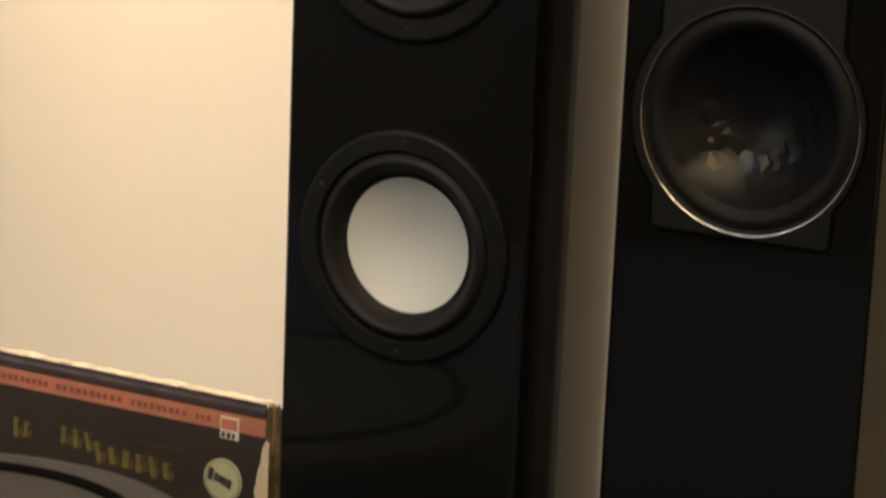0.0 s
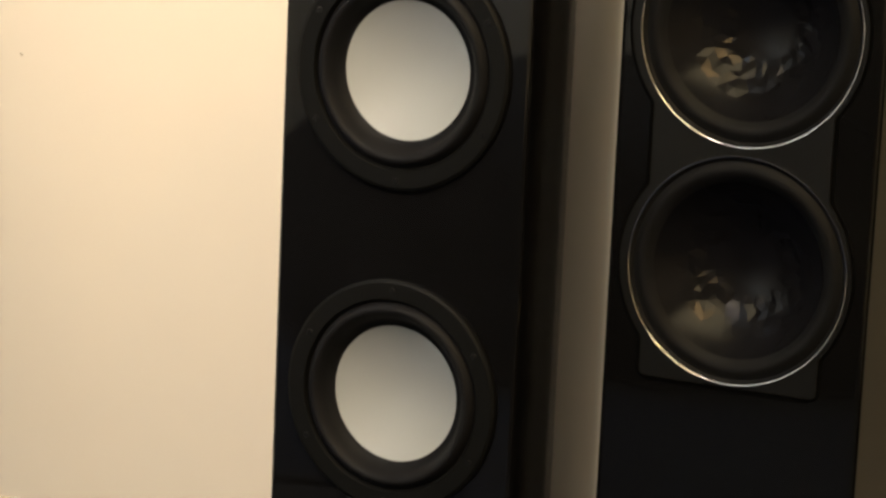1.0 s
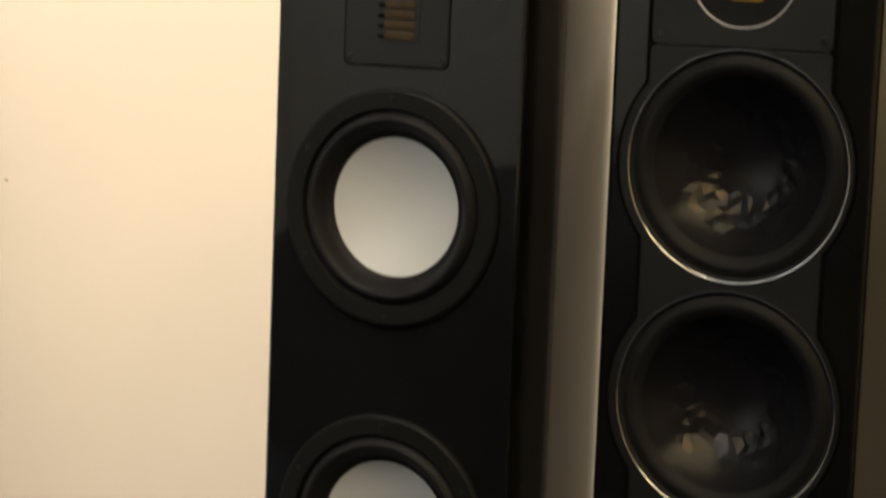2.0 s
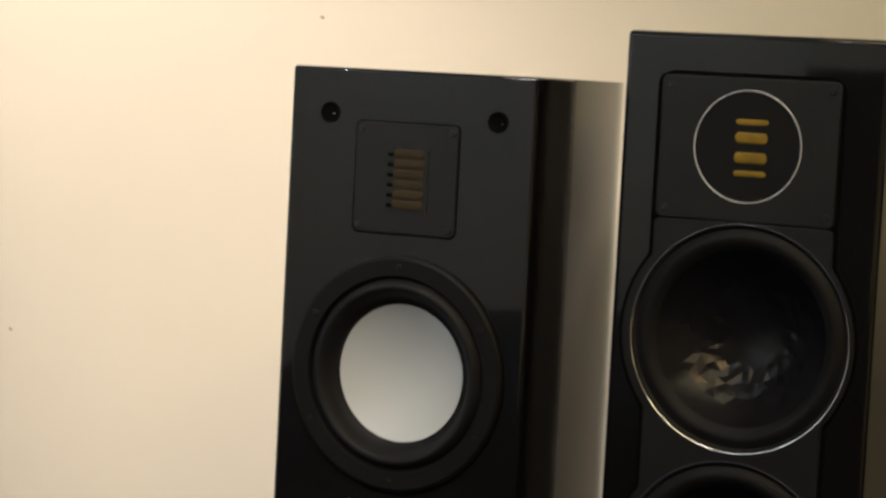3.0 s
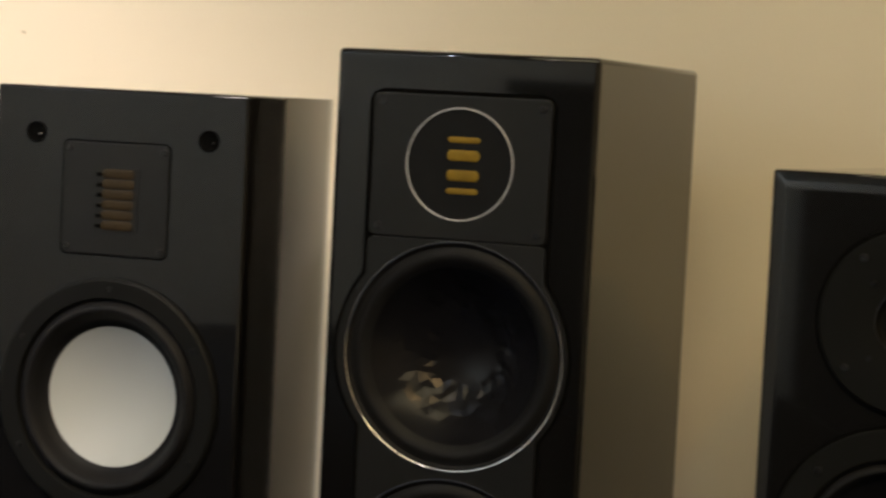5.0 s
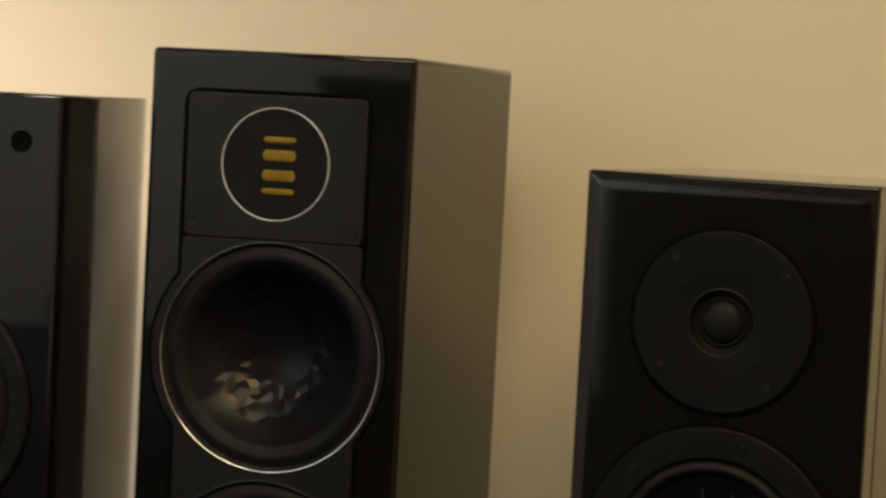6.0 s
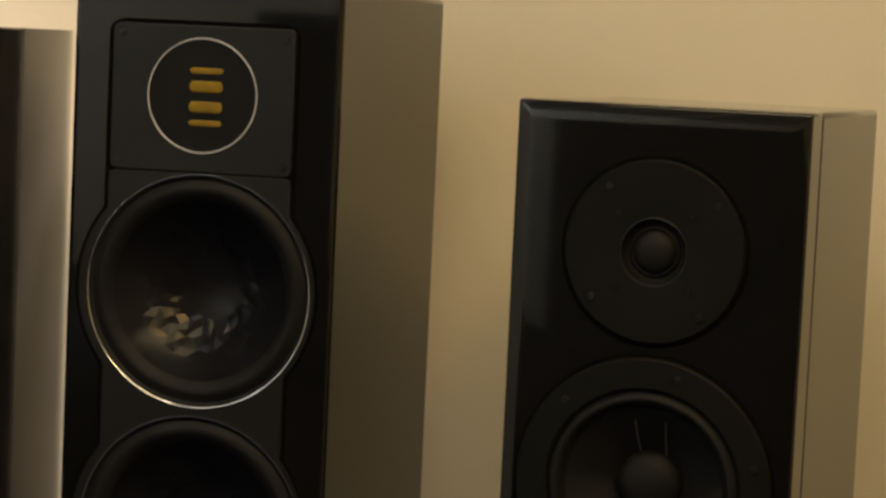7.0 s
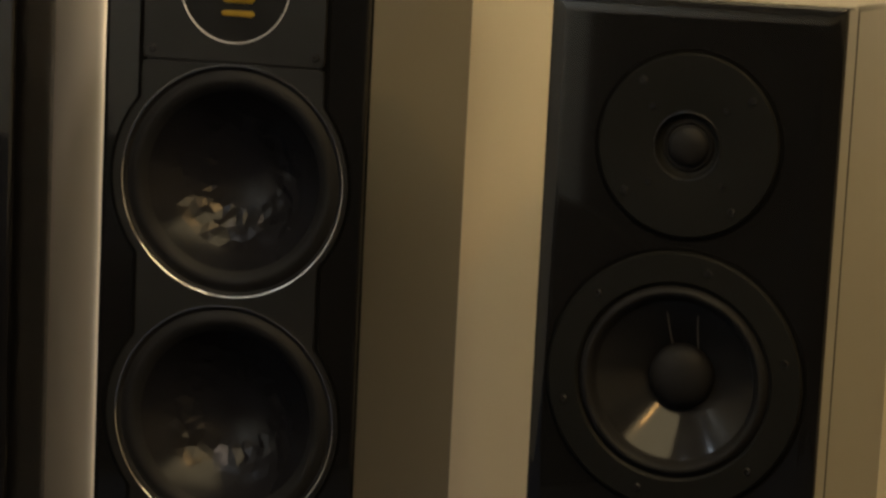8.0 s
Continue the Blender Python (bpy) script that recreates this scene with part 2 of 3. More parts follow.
# ---- the loudspeaker with the white cones ----
def white_cone_driver(parent, cx, cz, y):
    d = part("woofer", lathe([(0.0945, y), (0.0945, y - 0.0035), (0.092, y - 0.005), (0.079, y - 0.005), (0.077, y - 0.002), (0.0765, y + 0.001)], cx, cz, 96), GREYPLATE, parent, "dark driver with a white cone", True)
    part("surround", lathe([(0.0775, y - 0.001)] + arc(0.0765, y - 0.001, 0.0625, y + 0.002, 0.0075) + [(0.0600, y + 0.006), (0.0565, y + 0.008), (0.0550, y + 0.0085)], cx, cz, 96), RUBBER, d, "black rubber surround", True)
    prof = [(0.0556, y + 0.0070)] + [(0.0556 * s, y + 0.007 + 0.016 * (1 - s ** 1.9)) for s in (0.97, 0.93, 0.85, 0.75, 0.62, 0.48, 0.34, 0.2, 0.1, 0.0)]
    part("cone", lathe(prof, cx, cz, 96), WHITECONE, d, "smooth white concave cone", True)
    for k in range(6):
        a = radians(30 + 60 * k)
        screw(d, cx + 0.0862 * math.cos(a), cz + 0.0862 * math.sin(a), y - 0.0045, 0.0024)


def speaker_white(x, y, top):
    s = thing("floor_speaker", (x, y, FLOOR_Z), "glossy black tower loudspeaker with white cones and tapering sides", "loudspeaker", "loudspeakers along the wall")
    half = 0.1092
    side = [(half - 0.003, 0.0), (half - 0.0008, 0.0008), (half, 0.003), (half, 0.060)]
    sx, sy = half, 0.060
    for k in range(21):
        step = 0.004 if k < 3 else 0.0140
        slope = 0.047 * (k + 1) if k < 3 else 0.14 + 0.008 * (k - 2) if k < 15 else 0.236 + 0.036 * (k - 14)
        sx, sy = sx - slope * step, sy + step
        side.append((sx, sy))
    plan = side + [(-a - 0.0010, b) for a, b in reversed(side)]
    bm = bmesh.new()
    bottom = bm.faces.new([bm.verts.new((a, b, 0.02)) for a, b in plan])
    made = bmesh.ops.extrude_face_region(bm, geom=[bottom])
    up = [v for v in made["geom"] if isinstance(v, bmesh.types.BMVert)]
    for v in up:
        v.co.z = top - FLOOR_Z
    rim = [e for e in bm.edges if all(abs(v.co.z - (top - FLOOR_Z)) < 1e-6 for v in e.verts)]
    bmesh.ops.bevel(bm, geom=rim, offset=0.0025, segments=3, profile=0.5, affect="EDGES")
    body = part("cabinet", bm, LACQUER, s, "", True)
    bore(body, [(-0.0012, top - FLOOR_Z - 0.2422, 0.077), (0, top - FLOOR_Z - 0.5032, 0.077)])
    part("plinth", box(-0.12, 0.12, 0.0, 0.34, 0.0, 0.02, 0.004), SATIN, s)
    z = top - FLOOR_Z - 0.0012
    t = part("tweeter", slab(rounded(-0.0475, 0.0440, z - 0.129, z - 0.041, 0.005), -0.0015, 0.004, 0.0008), SATIN, s, "square black ribbon tweeter plate")
    # Thin black sheet paints the plate's outline shadow; nothing is cut here.
    part("plate_shadow", slab(rounded(-0.0488, 0.0448, z - 0.1300, z - 0.0396, 0.006), -0.0005, 0.003), SHADEBLACK, s, "black sheet that paints the shadow round the plate")
    part("tweeter_recess", slab(rounded(-0.0200, 0.0185, z - 0.1105, z - 0.0600, 0.002), -0.0022, -0.001), SATIN, t)
    for k in range(6):
        zz = z - 0.0650 - 0.0081 * k
        part("foil_fold", lathe_bar(-0.0125, 0.0150, zz, 0.0036, -0.0024), DARKFOIL, t, "gold foil fold")
        # Black box stands in for the dark of a slot beside the foil.
        part("slot_shade", box(-0.0175, -0.0125, -0.0034, -0.0015, zz - 0.0022, zz + 0.0006, 0.0006, 2), SHADEBLACK, t)
    for px in (-0.0425, 0.039):
        for pz in (z - 0.1235, z - 0.0465):
            screw(t, px, pz, -0.0015, 0.0026)
    for px in (-0.0735, 0.0765):
        socket = part("grille_socket", lathe([(0.0084, 0.0), (0.0084, -0.0014), (0.0076, -0.0016), (0.0066, -0.0009), (0.0040, -0.0004), (0.0, -0.0003)], px, z - 0.0355, 32), SHADEBLACK, s, "black rubber socket", True)
        # Bead added only to give a glint; chrome on the left socket.
        part("socket_glint", lathe([(0.0009 * math.cos(radians(q)), -0.0012 - 0.0009 * math.sin(radians(q))) for q in range(0, 91, 15)], px + 0.0042, z - 0.0368, 12), SCREW if px > 0 else CHROME, socket, "tiny metal bead added for the socket's glint", True)
    white_cone_driver(s, -0.0012, z - 0.241, 0.0)
    white_cone_driver(s, 0.0, z - 0.502, 0.0)
    return s


def lathe_bar(x0, x1, z, r, y, n=8):
    """A half-round bar along x, standing proud towards -y."""
    bm = bmesh.new()
    ends = []
    for x, f in ((x0, 0.4), (x0 + 0.002, 1.0), (x1 - 0.002, 1.0), (x1, 0.4)):
        ends.append([bm.verts.new((x, y - 0.18 * r * f * math.sin(math.pi * k / n), z + r * f * math.cos(math.pi * k / n))) for k in range(n + 1)])
    for a, b in zip(ends, ends[1:]):
        for k in range(n):
            bm.faces.new((a[k], a[k + 1], b[k + 1], b[k]))
    bm.faces.new(ends[0])
    bm.faces.new(ends[-1])
    return bm


speaker_white(-0.1466, -0.0865, 1.0092)


# ---- the loudspeaker with chrome rings ----
def ringed_woofer(parent, cx, cz, y, seed):
    d = part("woofer", lathe([(0.0904, y + 0.004), (0.0903, y)] + [(0.0902 - 0.0010 * math.sin(radians(q)), y + 0.0010 * (1 - math.cos(radians(q)))) for q in range(0, 91, 10)] + [(0.0892, y + 0.004)], cx, cz, 128), CHROME, parent, "dark woofer in a bright polished ring", True)
    part("surround", lathe([(0.0896, y + 0.0025), (0.0885, y + 0.0018), (0.0870, y + 0.003)] + arc(0.0862, y + 0.0035, 0.0700, y + 0.0055, 0.0042, 10), cx, cz, 96), RUBBER, d, "black rubber surround", True)
    part("cone", faceted_bowl(0.0702, 0.038, y + 0.0055, cx, cz, seed), CRYSTAL, d, "dark concave cone with cut facets")


def plate_outline(x0, x1, z0, z1, r, circles):
    """A rounded plate whose sides swell round the drivers."""
    pts = []
    n = 160
    cx = (x0 + x1) / 2
    half = (x1 - x0) / 2
    rows = []
    for k in range(n + 1):
        z = z0 + (z1 - z0) * k / n
        w = half
        for cz, R in circles:
            if abs(z - cz) < R:
                w = max(w, math.sqrt(R * R - (z - cz) ** 2))
        for edge, sign in ((z0, 1), (z1, -1)):
            dz = (z - edge) * sign
            if dz < r:
                w = min(w, half - r + math.sqrt(max(0.0, r * r - (r - dz) ** 2)))
        rows.append((w, z))
    pts = [(cx + w, z) for w, z in rows] + [(cx - w, z) for w, z in reversed(rows)]
    return pts


def speaker_ringed(x, y, top):
    s = thing("floor_speaker", (x, y, FLOOR_Z), "tall glossy black tower loudspeaker with chrome-ringed woofers", "loudspeaker", "loudspeakers along the wall")
    z = top - FLOOR_Z
    body = part("cabinet", box(-0.1085, 0.107, 0.0, 0.322, 0.03, z + 0.0012, 0.0042, 4), LACQUER, s, "", True)
    part("plinth", box(-0.125, 0.125, -0.01, 0.335, 0.0, 0.03, 0.004), LACQUER, s)
    w1, w2 = z - 0.2365, z - 0.4235
    bore(body, [(0.0002, w1, 0.0885), (0.0002, w2, 0.0885)])
    # Black sheet paints the dark line round the plates; no groove is cut.
    shade_sheet = part("groove_shade", slab(plate_outline(-0.0795, 0.0750, z - 0.520, z - 0.0290, 0.012, ((w1, 0.0985), (w2, 0.0985))), -0.0004, 0.003), SHADEBLACK, s)
    bore(shade_sheet, [(0.0002, w1, 0.0885), (0.0002, w2, 0.0885)])
    part("tweeter_plate", slab(rounded(-0.0755, 0.0715, z - 0.1450, z - 0.0325, 0.006), -0.0022, 0.002, 0.0008), SATIN, s)
    low = plate_outline(-0.0755, 0.0715, z - 0.516, z - 0.1458, 0.004, ((w1, 0.0955), (w2, 0.0955)))
    hole = part("woofer_plate", slab(low, -0.0022, -0.0006, 0.0003), SATIN, s)
    bore(hole, [(0.0002, w1, 0.0900), (0.0002, w2, 0.0900)])
    cz = z - 0.086
    t = part("tweeter", torus(0.0437, 0.00045, -0.0018, -0.0028, cz), SILVER, s, "ribbon tweeter in a bright ring", True)
    part("tweeter_recess", lathe([(0.0440, -0.0026), (0.0425, -0.0024), (0.030, -0.0030), (0.0, -0.0030)], -0.0020, cz, 64), MATTE, t, "", True)
    for dz, h in ((0.0192, 0.0022), (0.0070, 0.0042), (-0.0086, 0.0042), (-0.0208, 0.0022)):
        part("foil_fold", lathe_bar(-0.0118, 0.0146, cz + dz, h, -0.0034), FOIL, t, "bright gold foil fold")
    for px in (-0.068, 0.064):
        for pz in (z - 0.040, z - 0.137):
            screw(s, px, pz, -0.0022, 0.003)
    ringed_woofer(s, 0.0002, w1, -0.0035, 3)
    ringed_woofer(s, 0.0002, w2, -0.0035, 8)
    return s


speaker_ringed(0.107, 0.0, 1.05)


# ---- the loudspeaker with the dome tweeter ----
def speaker_dome(x, y, top, turn):
    s = thing("floor_speaker", (x, y, FLOOR_Z), "lower glossy black loudspeaker with dome tweeter and grey flanges", "loudspeaker", "loudspeakers along the wall", turn)
    z = top - FLOOR_Z
    body = part("cabinet", box(-0.1092, 0.108, 0.043, 0.300, 0.02, z + 0.0010, 0.004, 3), LACQUER, s, "", True)
    front = part("baffle", framed(-0.1092, 0.108, 0.0, 0.0418, 0.02, z + 0.0010, 0.0115, 0.0024), LACQUER, s, "", True)
    bore(front, [(-0.0005, z - 0.1045, 0.030), (-0.0005, z - 0.277, 0.073)], -0.02, 0.038)
    part("plinth", box(-0.125, 0.125, 0.0, 0.31, 0.0, 0.02, 0.004), LACQUER, s)
    cx, cz = -0.0005, z - 0.1045
    t = part("tweeter", lathe([(0.0668, 0.001), (0.0668, -0.0020), (0.0655, -0.0032), (0.0265, -0.0034), (0.0245, -0.0030), (0.0215, 0.0015), (0.0170, 0.0030)], cx, cz, 96), GREYPLATE, s, "round dark grey tweeter plate", True)
    part("dome", lathe([(0.0195, 0.0025)] + arc(0.0185, 0.0015, 0.0158, 0.0012, 0.0015, 4) + [(0.0153 * math.cos(radians(a)), 0.001 - 0.0072 * math.sin(radians(a))) for a in range(0, 91, 9)], cx, cz, 48), RUBBER, t, "soft black dome", True)
    part("dome_rim", torus(0.0245, 0.0007, cx, -0.0032, cz, 64, 8), SCREW, t, "thin dark metal rim", True)
    for k in range(4):
        a = radians(45 + 90 * k)
        screw(t, cx + 0.0385 * math.cos(a), cz + 0.0385 * math.sin(a), -0.0033, 0.0022)
        a = radians(38 + 90 * k)
        screw(t, cx + 0.0575 * math.cos(a), cz + 0.0575 * math.sin(a), -0.0032, 0.0032)
    # Flat black rings paint the shadow round the tweeter and woofer flanges.
    part("painted_shadow_ring", lathe([(0.0700, 0.001), (0.0700, -0.0002), (0.0660, -0.0002), (0.0660, 0.001)], cx, cz, 72), SHADEBLACK, s)
    wz = z - 0.277
    part("painted_shadow_ring", lathe([(0.0985, 0.001), (0.0985, -0.0002), (0.0945, -0.0002), (0.0945, 0.001)], cx, wz, 72), SHADEBLACK, s)
    w = part("woofer", lathe([(0.0955, 0.001), (0.0955, -0.0025), (0.094, -0.004), (0.0740, -0.0044), (0.0720, -0.0030), (0.0712, 0.000)], cx, wz, 96), GREYPLATE, s, "woofer with a grey flange", True)
    part("surround", lathe([(0.0725, -0.0006)] + arc(0.0712, -0.0006, 0.0595, 0.0020, 0.0065, 10) + [(0.0580, 0.003)], cx, wz, 96), RUBBER, w, "black rubber surround", True)
    part("cone", lathe([(0.0588, 0.0022), (0.0575, 0.0030), (0.0400, 0.0150), (0.0225, 0.0270)], cx, wz, 96), GLOSSCONE, w, "glossy dark cone", True)
    part("dust_cap", lathe([(0.0245, 0.0270), (0.0242, 0.0240)] + [(0.0240 * math.cos(radians(a)), 0.0230 - 0.0120 * math.sin(radians(a))) for a in range(0, 91, 9)], cx, wz, 48), RUBBER, w, "matt black dust cap", True)
    for u0, u1 in ((-0.0082, -0.0096), (0.0112, 0.0136)):
        bm = bmesh.new()
        rows = []
        for k in range(9):
            u, v = u0 + (u1 - u0) * k / 8, 0.0215 + 0.0270 * k / 8
            y = 0.0270 - (math.hypot(u, v) - 0.0225) * 0.686 - 0.0006 - 0.0012 * math.sin(math.pi * k / 8)
            rows.append([bm.verts.new((cx + u + 0.00042 * math.cos(q), y + 0.00042 * math.sin(q), wz + v)) for q in (2 * math.pi * j / 6 for j in range(6))])
        for p, q in zip(rows, rows[1:]):
            for j in range(6):
                bm.faces.new((p[j], p[(j + 1) % 6], q[(j + 1) % 6], q[j]))
        part("lead_wire", bm, WIRE, w, "thin grey lead wire", True)
    for k in range(6):
        a = radians(60 * k + 15)
        screw(w, cx + 0.0845 * math.cos(a), wz + 0.0845 * math.sin(a), -0.0040, 0.003)
    return s


speaker_dome(0.4635, -0.030, 0.974, -5.6)


# ---- the record sleeves on the floor ----
def bars(parent, name, material, x0, x1, z, height, y, count, seed, gap=0.25, lean=0.0, label="", tilt=4):
    """A row of plain bars, the size of a line of print."""
    rng = random.Random(seed)
    step = (x1 - x0) / count
    for k in range(count):
        w = step * (1 - gap) * rng.uniform(0.75, 1.0)
        h = height * rng.uniform(0.75, 1.0)
        zz = z + lean * k
        bar = part(name, box(-w / 2, w / 2, -0.0006, 0.0002, -h / 2, h / 2), material, parent, label)
        bar.matrix_local = pose(x0 + step * k + w / 2, y, zz, 0, rng.uniform(-tilt, tilt), 0)


def sleeve(x, y, width, height, thick, cover, edge, label, tilt=0.0, turn=0.0):
    s = thing("record_sleeve", (x, y, FLOOR_Z), label, "record sleeve", "record sleeves standing on the floor", turn)
    s.matrix_world = pose(x, y, FLOOR_Z, tilt, 0, turn)
    part("front_cover", box(0, width, 0, 0.0012, 0.0, height, 0.0004, 1), cover, s)
    rng = random.Random(int(x * 1000) + int(y * 1000))
    bm = bmesh.new()
    n = 40
    rows = []
    for k in range(n + 1):
        u = width * k / n
        top = height + rng.uniform(-0.0016, 0.0010) - (0.0025 if k in (0, n) else 0)
        rows.append([bm.verts.new((u, v, w)) for v, w in ((0.0013, 0.0), (0.0013, top - 0.0008), (thick * 0.5, top + 0.0012), (thick, top - 0.0008), (thick, 0.0))])
    for a, b in zip(rows, rows[1:]):
        for i in range(4):
            bm.faces.new((a[i], a[i + 1], b[i + 1], b[i]))
    bm.faces.new(rows[0])
    bm.faces.new(rows[-1])
    part("paper_edge", bm, edge, s, "worn cream paper edge")
    return s


front = sleeve(-0.652, 0.020, 0.315, 0.314, 0.010, COVER, PAPER, "dark record sleeve with pink band and yellow print, worn edges")
part("top_stripe", box(0.0, 0.315, -0.0008, 0.0, 0.3015, 0.3142), SPINE, front, "dark purple stripe")
# Highlight along the stripe, laid on as a paler strip.
part("stripe_highlight", box(0.0, 0.315, -0.0013, -0.0006, 0.3065, 0.3098), STRIPELIGHT, front, "paler highlight painted along the purple stripe")
band = part("pink_band", box(0.0, 0.3152, -0.0010, 0.0, 0.2825, 0.2990), PINK, front, "faded pink band")
bars(band, "print_bar", INKPINK, 0.012, 0.075, 0.2909, 0.006, -0.0008, 9, 1)
bars(band, "print_bar", INKPINK, 0.082, 0.160, 0.2906, 0.006, -0.0008, 10, 2)
bars(band, "print_bar", INKPINK, 0.168, 0.232, 0.2904, 0.006, -0.0008, 9, 3)
bars(band, "print_bar", INKPINK, 0.240, 0.258, 0.2902, 0.006, -0.0008, 3, 4)
price = part("price_label", box(0.267, 0.287, -0.0018, -0.0008, 0.2745, 0.2955, 0.0003, 1), LABEL, front, "small white price label")
part("label_print", box(0.2685, 0.2855, -0.0022, -0.0016, 0.2835, 0.2940), PINK, price, "pink printed square")
bars(price, "print_bar", INK, 0.2690, 0.2858, 0.2785, 0.0060, -0.0018, 3, 5, 0.3)
for x0, x1, z0, count, seed in ((0.032, 0.056, 0.2420, 2, 6), (0.088, 0.130, 0.2440, 3, 7), (0.128, 0.220, 0.2345, 6, 8)):
    bars(front, "yellow_print", YELLOW, x0, x1, z0, 0.021, -0.0004, count, seed, 0.55, -0.0008, tilt=16, label="faded yellow print bar")
    bars(front, "yellow_print", DIMYELLOW, x0 + 0.004, x1, z0 - 0.003, 0.011, -0.0002, count, seed + 20, 0.18, -0.0008, tilt=24, label="dim yellow print bar")
    bars(front, "yellow_print", DIMYELLOW, x0 - 0.002, x1 + 0.002, z0 + 0.007, 0.004, -0.0001, count, seed + 40, 0.30, -0.0008, tilt=8, label="dim yellow print bar")
bars(front, "yellow_print", DIMYELLOW, 0.176, 0.228, 0.2530, 0.0018, -0.0004, 5, 9, 0.2, label="thin faded yellow print")
badge = part("round_badge", lathe([(0.0205, 0.0), (0.0205, -0.0014), (0.0195, -0.0018), (0.0, -0.0018)], 0.2705, 0.2340, 48), BADGE, front, "pale green round badge", True)
part("badge_rim", torus(0.0183, 0.0004, 0.2705, -0.0018, 0.2340, 48, 6), INK, badge)
for k, (u, w, h) in enumerate(((-0.0125, 0.0055, 0.012), (-0.0065, 0.0040, 0.008), (-0.0020, 0.0040, 0.007), (0.0025, 0.0045, 0.008), (0.0075, 0.0045, 0.009))):
    bar = part("badge_bar", box(-w / 2, w / 2, -0.0024, -0.0016, -h / 2, h / 2), INK, badge)
    bar.matrix_local = pose(0.2705 + u, 0, 0.2345 - 0.35 * u, 0, 12, 0)
rng = random.Random(31)
torn = [(0.3186, 0.0), (0.3190, 0.2790), (0.3155, 0.2800)]
torn += [(0.3145 - 0.0100 * min(1.0, k / 9) + rng.uniform(-0.0009, 0.0009), 0.2790 - 0.0053 * k) for k in range(1, 52)]
torn += [(0.3045, 0.0)]
part("torn_edge", slab(torn, -0.0011, -0.0001), TORN, front, "torn pale paper edge")
sleeve(-0.650, 0.0315, 0.315, 0.3120, 0.010, CARD, PAPER, "worn card record sleeve with frayed cream top edge")
sleeve(-0.638, 0.045, 0.318, 0.3030, 0.006, CARD, CARD, "brown card record sleeve behind the worn ones")


# ---- the round stool ----
def stool(x, y, top, R):
    s = thing("stool", (x, y, FLOOR_Z), "low round dark grey stool with black piping", "stool")
    n = 72

    def turned(profile):
        bm = lathe(profile, 0, 0, n)
        bmesh.ops.rotate(bm, verts=bm.verts, cent=(0, 0, 0), matrix=Matrix.Rotation(radians(-90), 3, "X"))
        return bm
    part("seat", turned([(0.0, -top), (R * 0.92, -top + 0.0005), (R * 0.965, -top + 0.003), (R * 0.988, -top + 0.008), (R, -top + 0.018), (R, -top + 0.05), (R, -top + 0.09), (R * 0.98, -top + 0.10), (0.0, -top + 0.10)]), CASEGREY, s, "grey padded seat", True)
    bm = torus(R * 0.77, 0.006, 0, 0, 0, 96, 10)
    bmesh.ops.rotate(bm, verts=bm.verts, cent=(0, 0, 0), matrix=Matrix.Rotation(radians(-90), 3, "X"))
    bmesh.ops.translate(bm, verts=bm.verts, vec=(0, 0, top - 0.0005))
    part("piping", bm, SHADEBLACK, s, "black piping", True)
    part("base", turned([(0.0, -top + 0.10), (R * 0.93, -top + 0.10), (R * 0.90, -0.004), (R * 0.88, 0.0), (0.0, 0.0)]), CASE, s, "black round base", True)
    return s


stool(-0.432, -0.353, 0.280, 0.240)


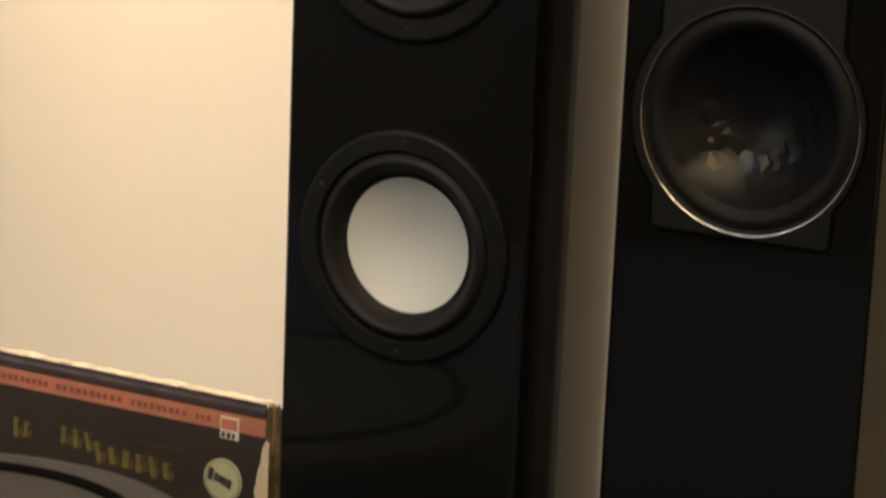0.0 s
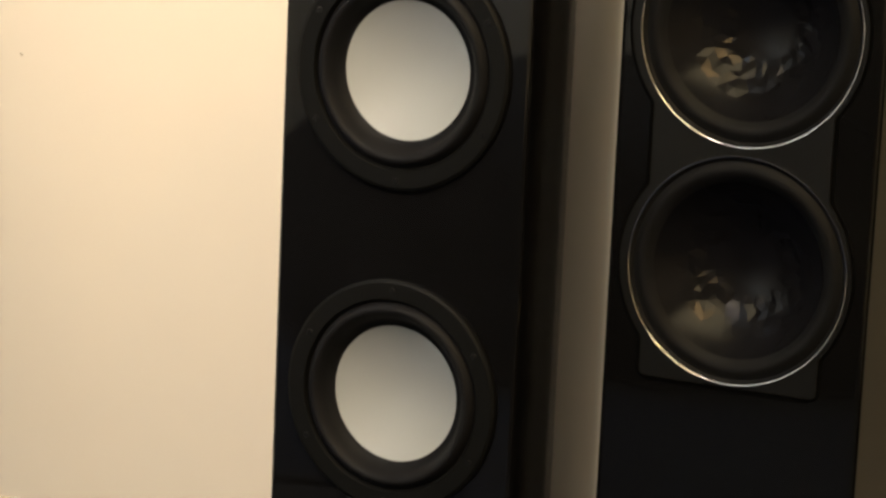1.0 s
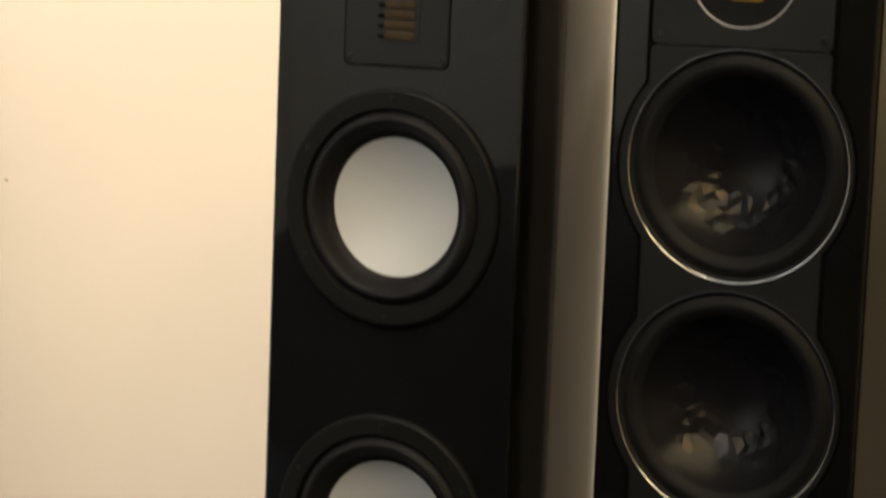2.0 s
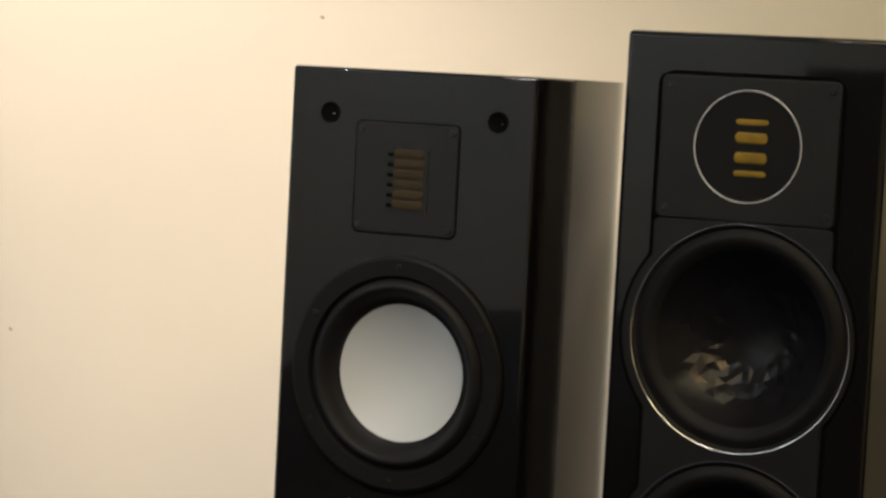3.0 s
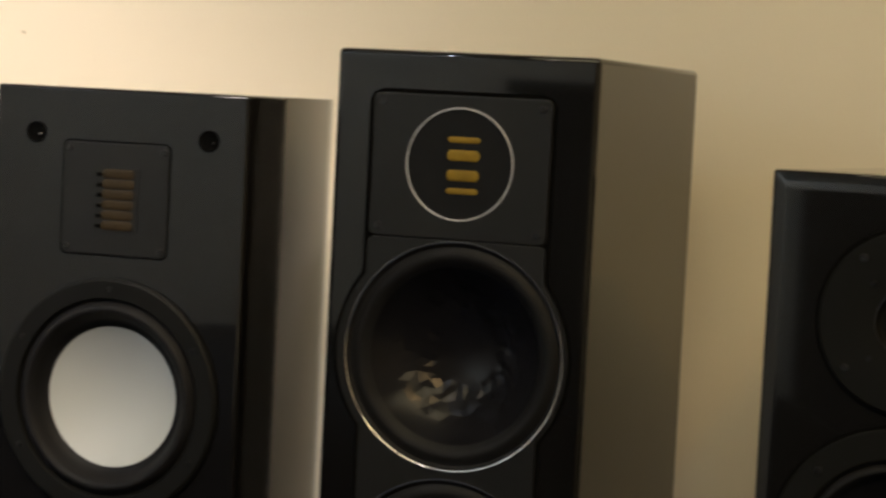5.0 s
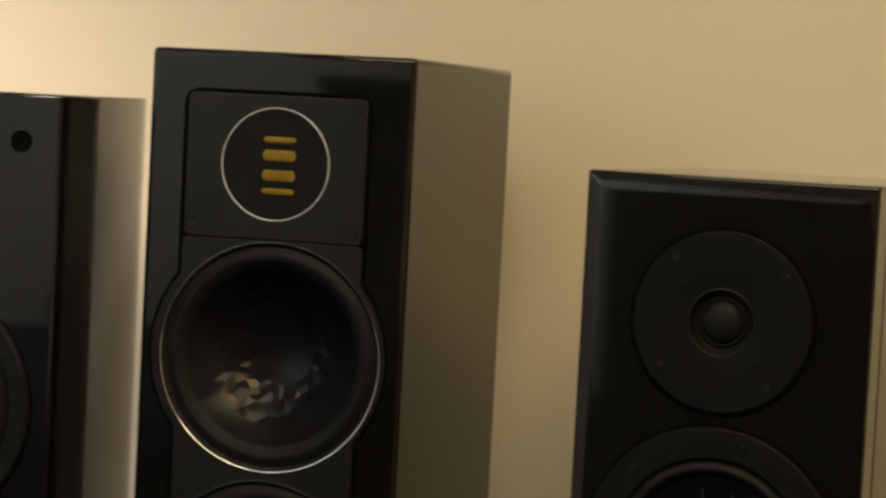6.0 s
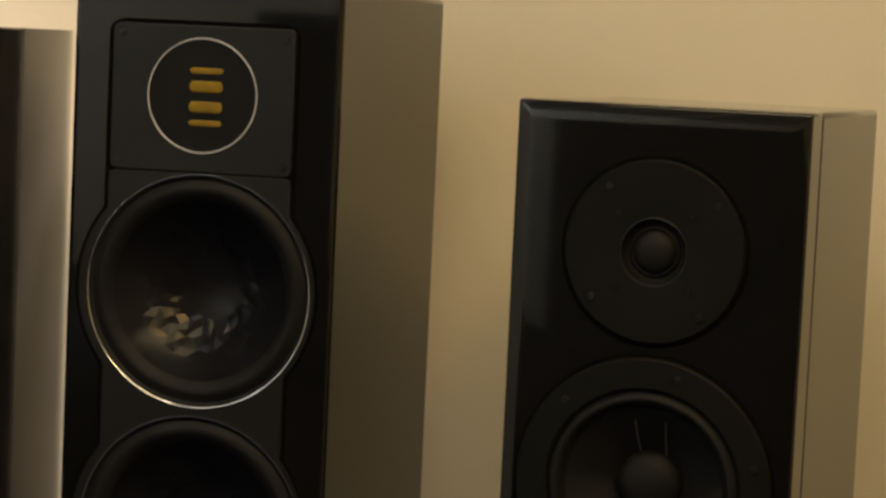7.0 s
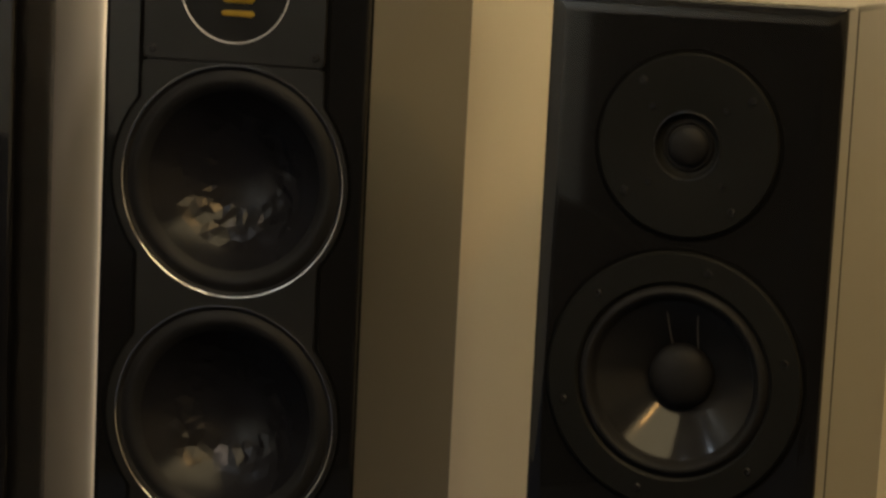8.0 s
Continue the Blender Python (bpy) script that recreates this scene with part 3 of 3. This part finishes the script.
# ---- a dark bean bag form across the room, added to darken the lacquer's reflection ----
def added_bean_bag(x, y, a, b, height, turn):
    s = thing("added_bean_bag", (x, y, FLOOR_Z), "dark rounded bean bag form added for its mirrored shape", "bean bag", "", turn)
    rng = random.Random(12)
    folds = [(rng.randint(3, 9), rng.uniform(0, 6.28), rng.uniform(0.006, 0.02)) for _ in range(5)]
    bm = bmesh.new()
    rings, n = [], 64
    for k in range(13):
        q = radians(-38 + 128 * k / 12)
        ring = []
        for i in range(n):
            w = 2 * math.pi * i / n
            swell = 1 + sum(h * math.sin(m * w + ph + 1.3 * q) for m, ph, h in folds)
            ring.append(bm.verts.new((a * math.cos(q) * swell * math.cos(w), b * math.cos(q) * swell * math.sin(w), max(0.0, height * (0.32 + 0.68 * math.sin(q)) * (0.5 + 0.5 * swell)) if k else 0.0)))
        rings.append(ring)
    for p, q in zip(rings, rings[1:]):
        for i in range(n):
            bm.faces.new((p[i], p[(i + 1) % n], q[(i + 1) % n], q[i]))
    bm.faces.new(rings[0])
    bm.faces.new(rings[-1])
    part("bag", bm, LEATHER, s, "creased dark leather bag", True)
    part("handle", torus(0.05, 0.008, 0, 0, height + 0.035, 32, 8), LEATHER, s, "stitched leather carrying loop", True)
    return s


added_bean_bag(-1.10, -2.56, 0.76, 0.42, 0.56, 10)


# ---- the dark sideboard along the far wall, seen mirrored in the lacquer ----
def sideboard(x0, x1, y0, y1, height, doors):
    s = thing("sideboard", ((x0 + x1) / 2, (y0 + y1) / 2, FLOOR_Z), "long dark brown wooden sideboard against the far wall", "sideboard")
    w, d = (x1 - x0) / 2, (y1 - y0) / 2
    part("carcass", box(-w, w, -d, d - 0.022, 0.06, height - 0.03, 0.003, 2), DRAPE, s)
    part("plinth", box(-w + 0.03, w - 0.03, -d, d - 0.06, 0.0, 0.06), DRAPE, s)
    part("top", box(-w - 0.01, w + 0.01, -d, d + 0.005, height - 0.03, height, 0.004, 2), DRAPE, s)
    step = 2 * w / doors
    for k in range(doors):
        u = -w + step * k
        leaf = part("door", box(u + 0.003, u + step - 0.003, d - 0.0215, d, 0.065, height - 0.034, 0.002, 2), DRAPE, s)
        v = u + step - 0.05 if k % 2 == 0 else u + 0.05
        part("handle", box(v - 0.006, v + 0.006, d, d + 0.02, height * 0.55, height * 0.55 + 0.14, 0.003, 2), SCREW, leaf, "dark metal handle")
    return s


sideboard(-0.835, 2.55, Y0 + 0.005, Y0 + 0.36, 1.07, 6)

# ---- small marks on the wall ----
wall = bpy.data.objects["wall_north"]
for u, w, r in ((-0.927, 0.691, 0.0020), (-0.535, 1.063, 0.0018), (-0.567, 0.898, 0.0010), (-0.60, 1.068, 0.0008)):
    mark = part("paint_chip", lathe([(r, 0.0), (r * 0.8, -0.0006), (0.0, -0.0009)], 0, 0, 12), PAPER, wall)
    mark.matrix_local = pose(u, Y1, w, 0, 25, 0) @ Matrix.Diagonal((1.5, 1, 0.8, 1))
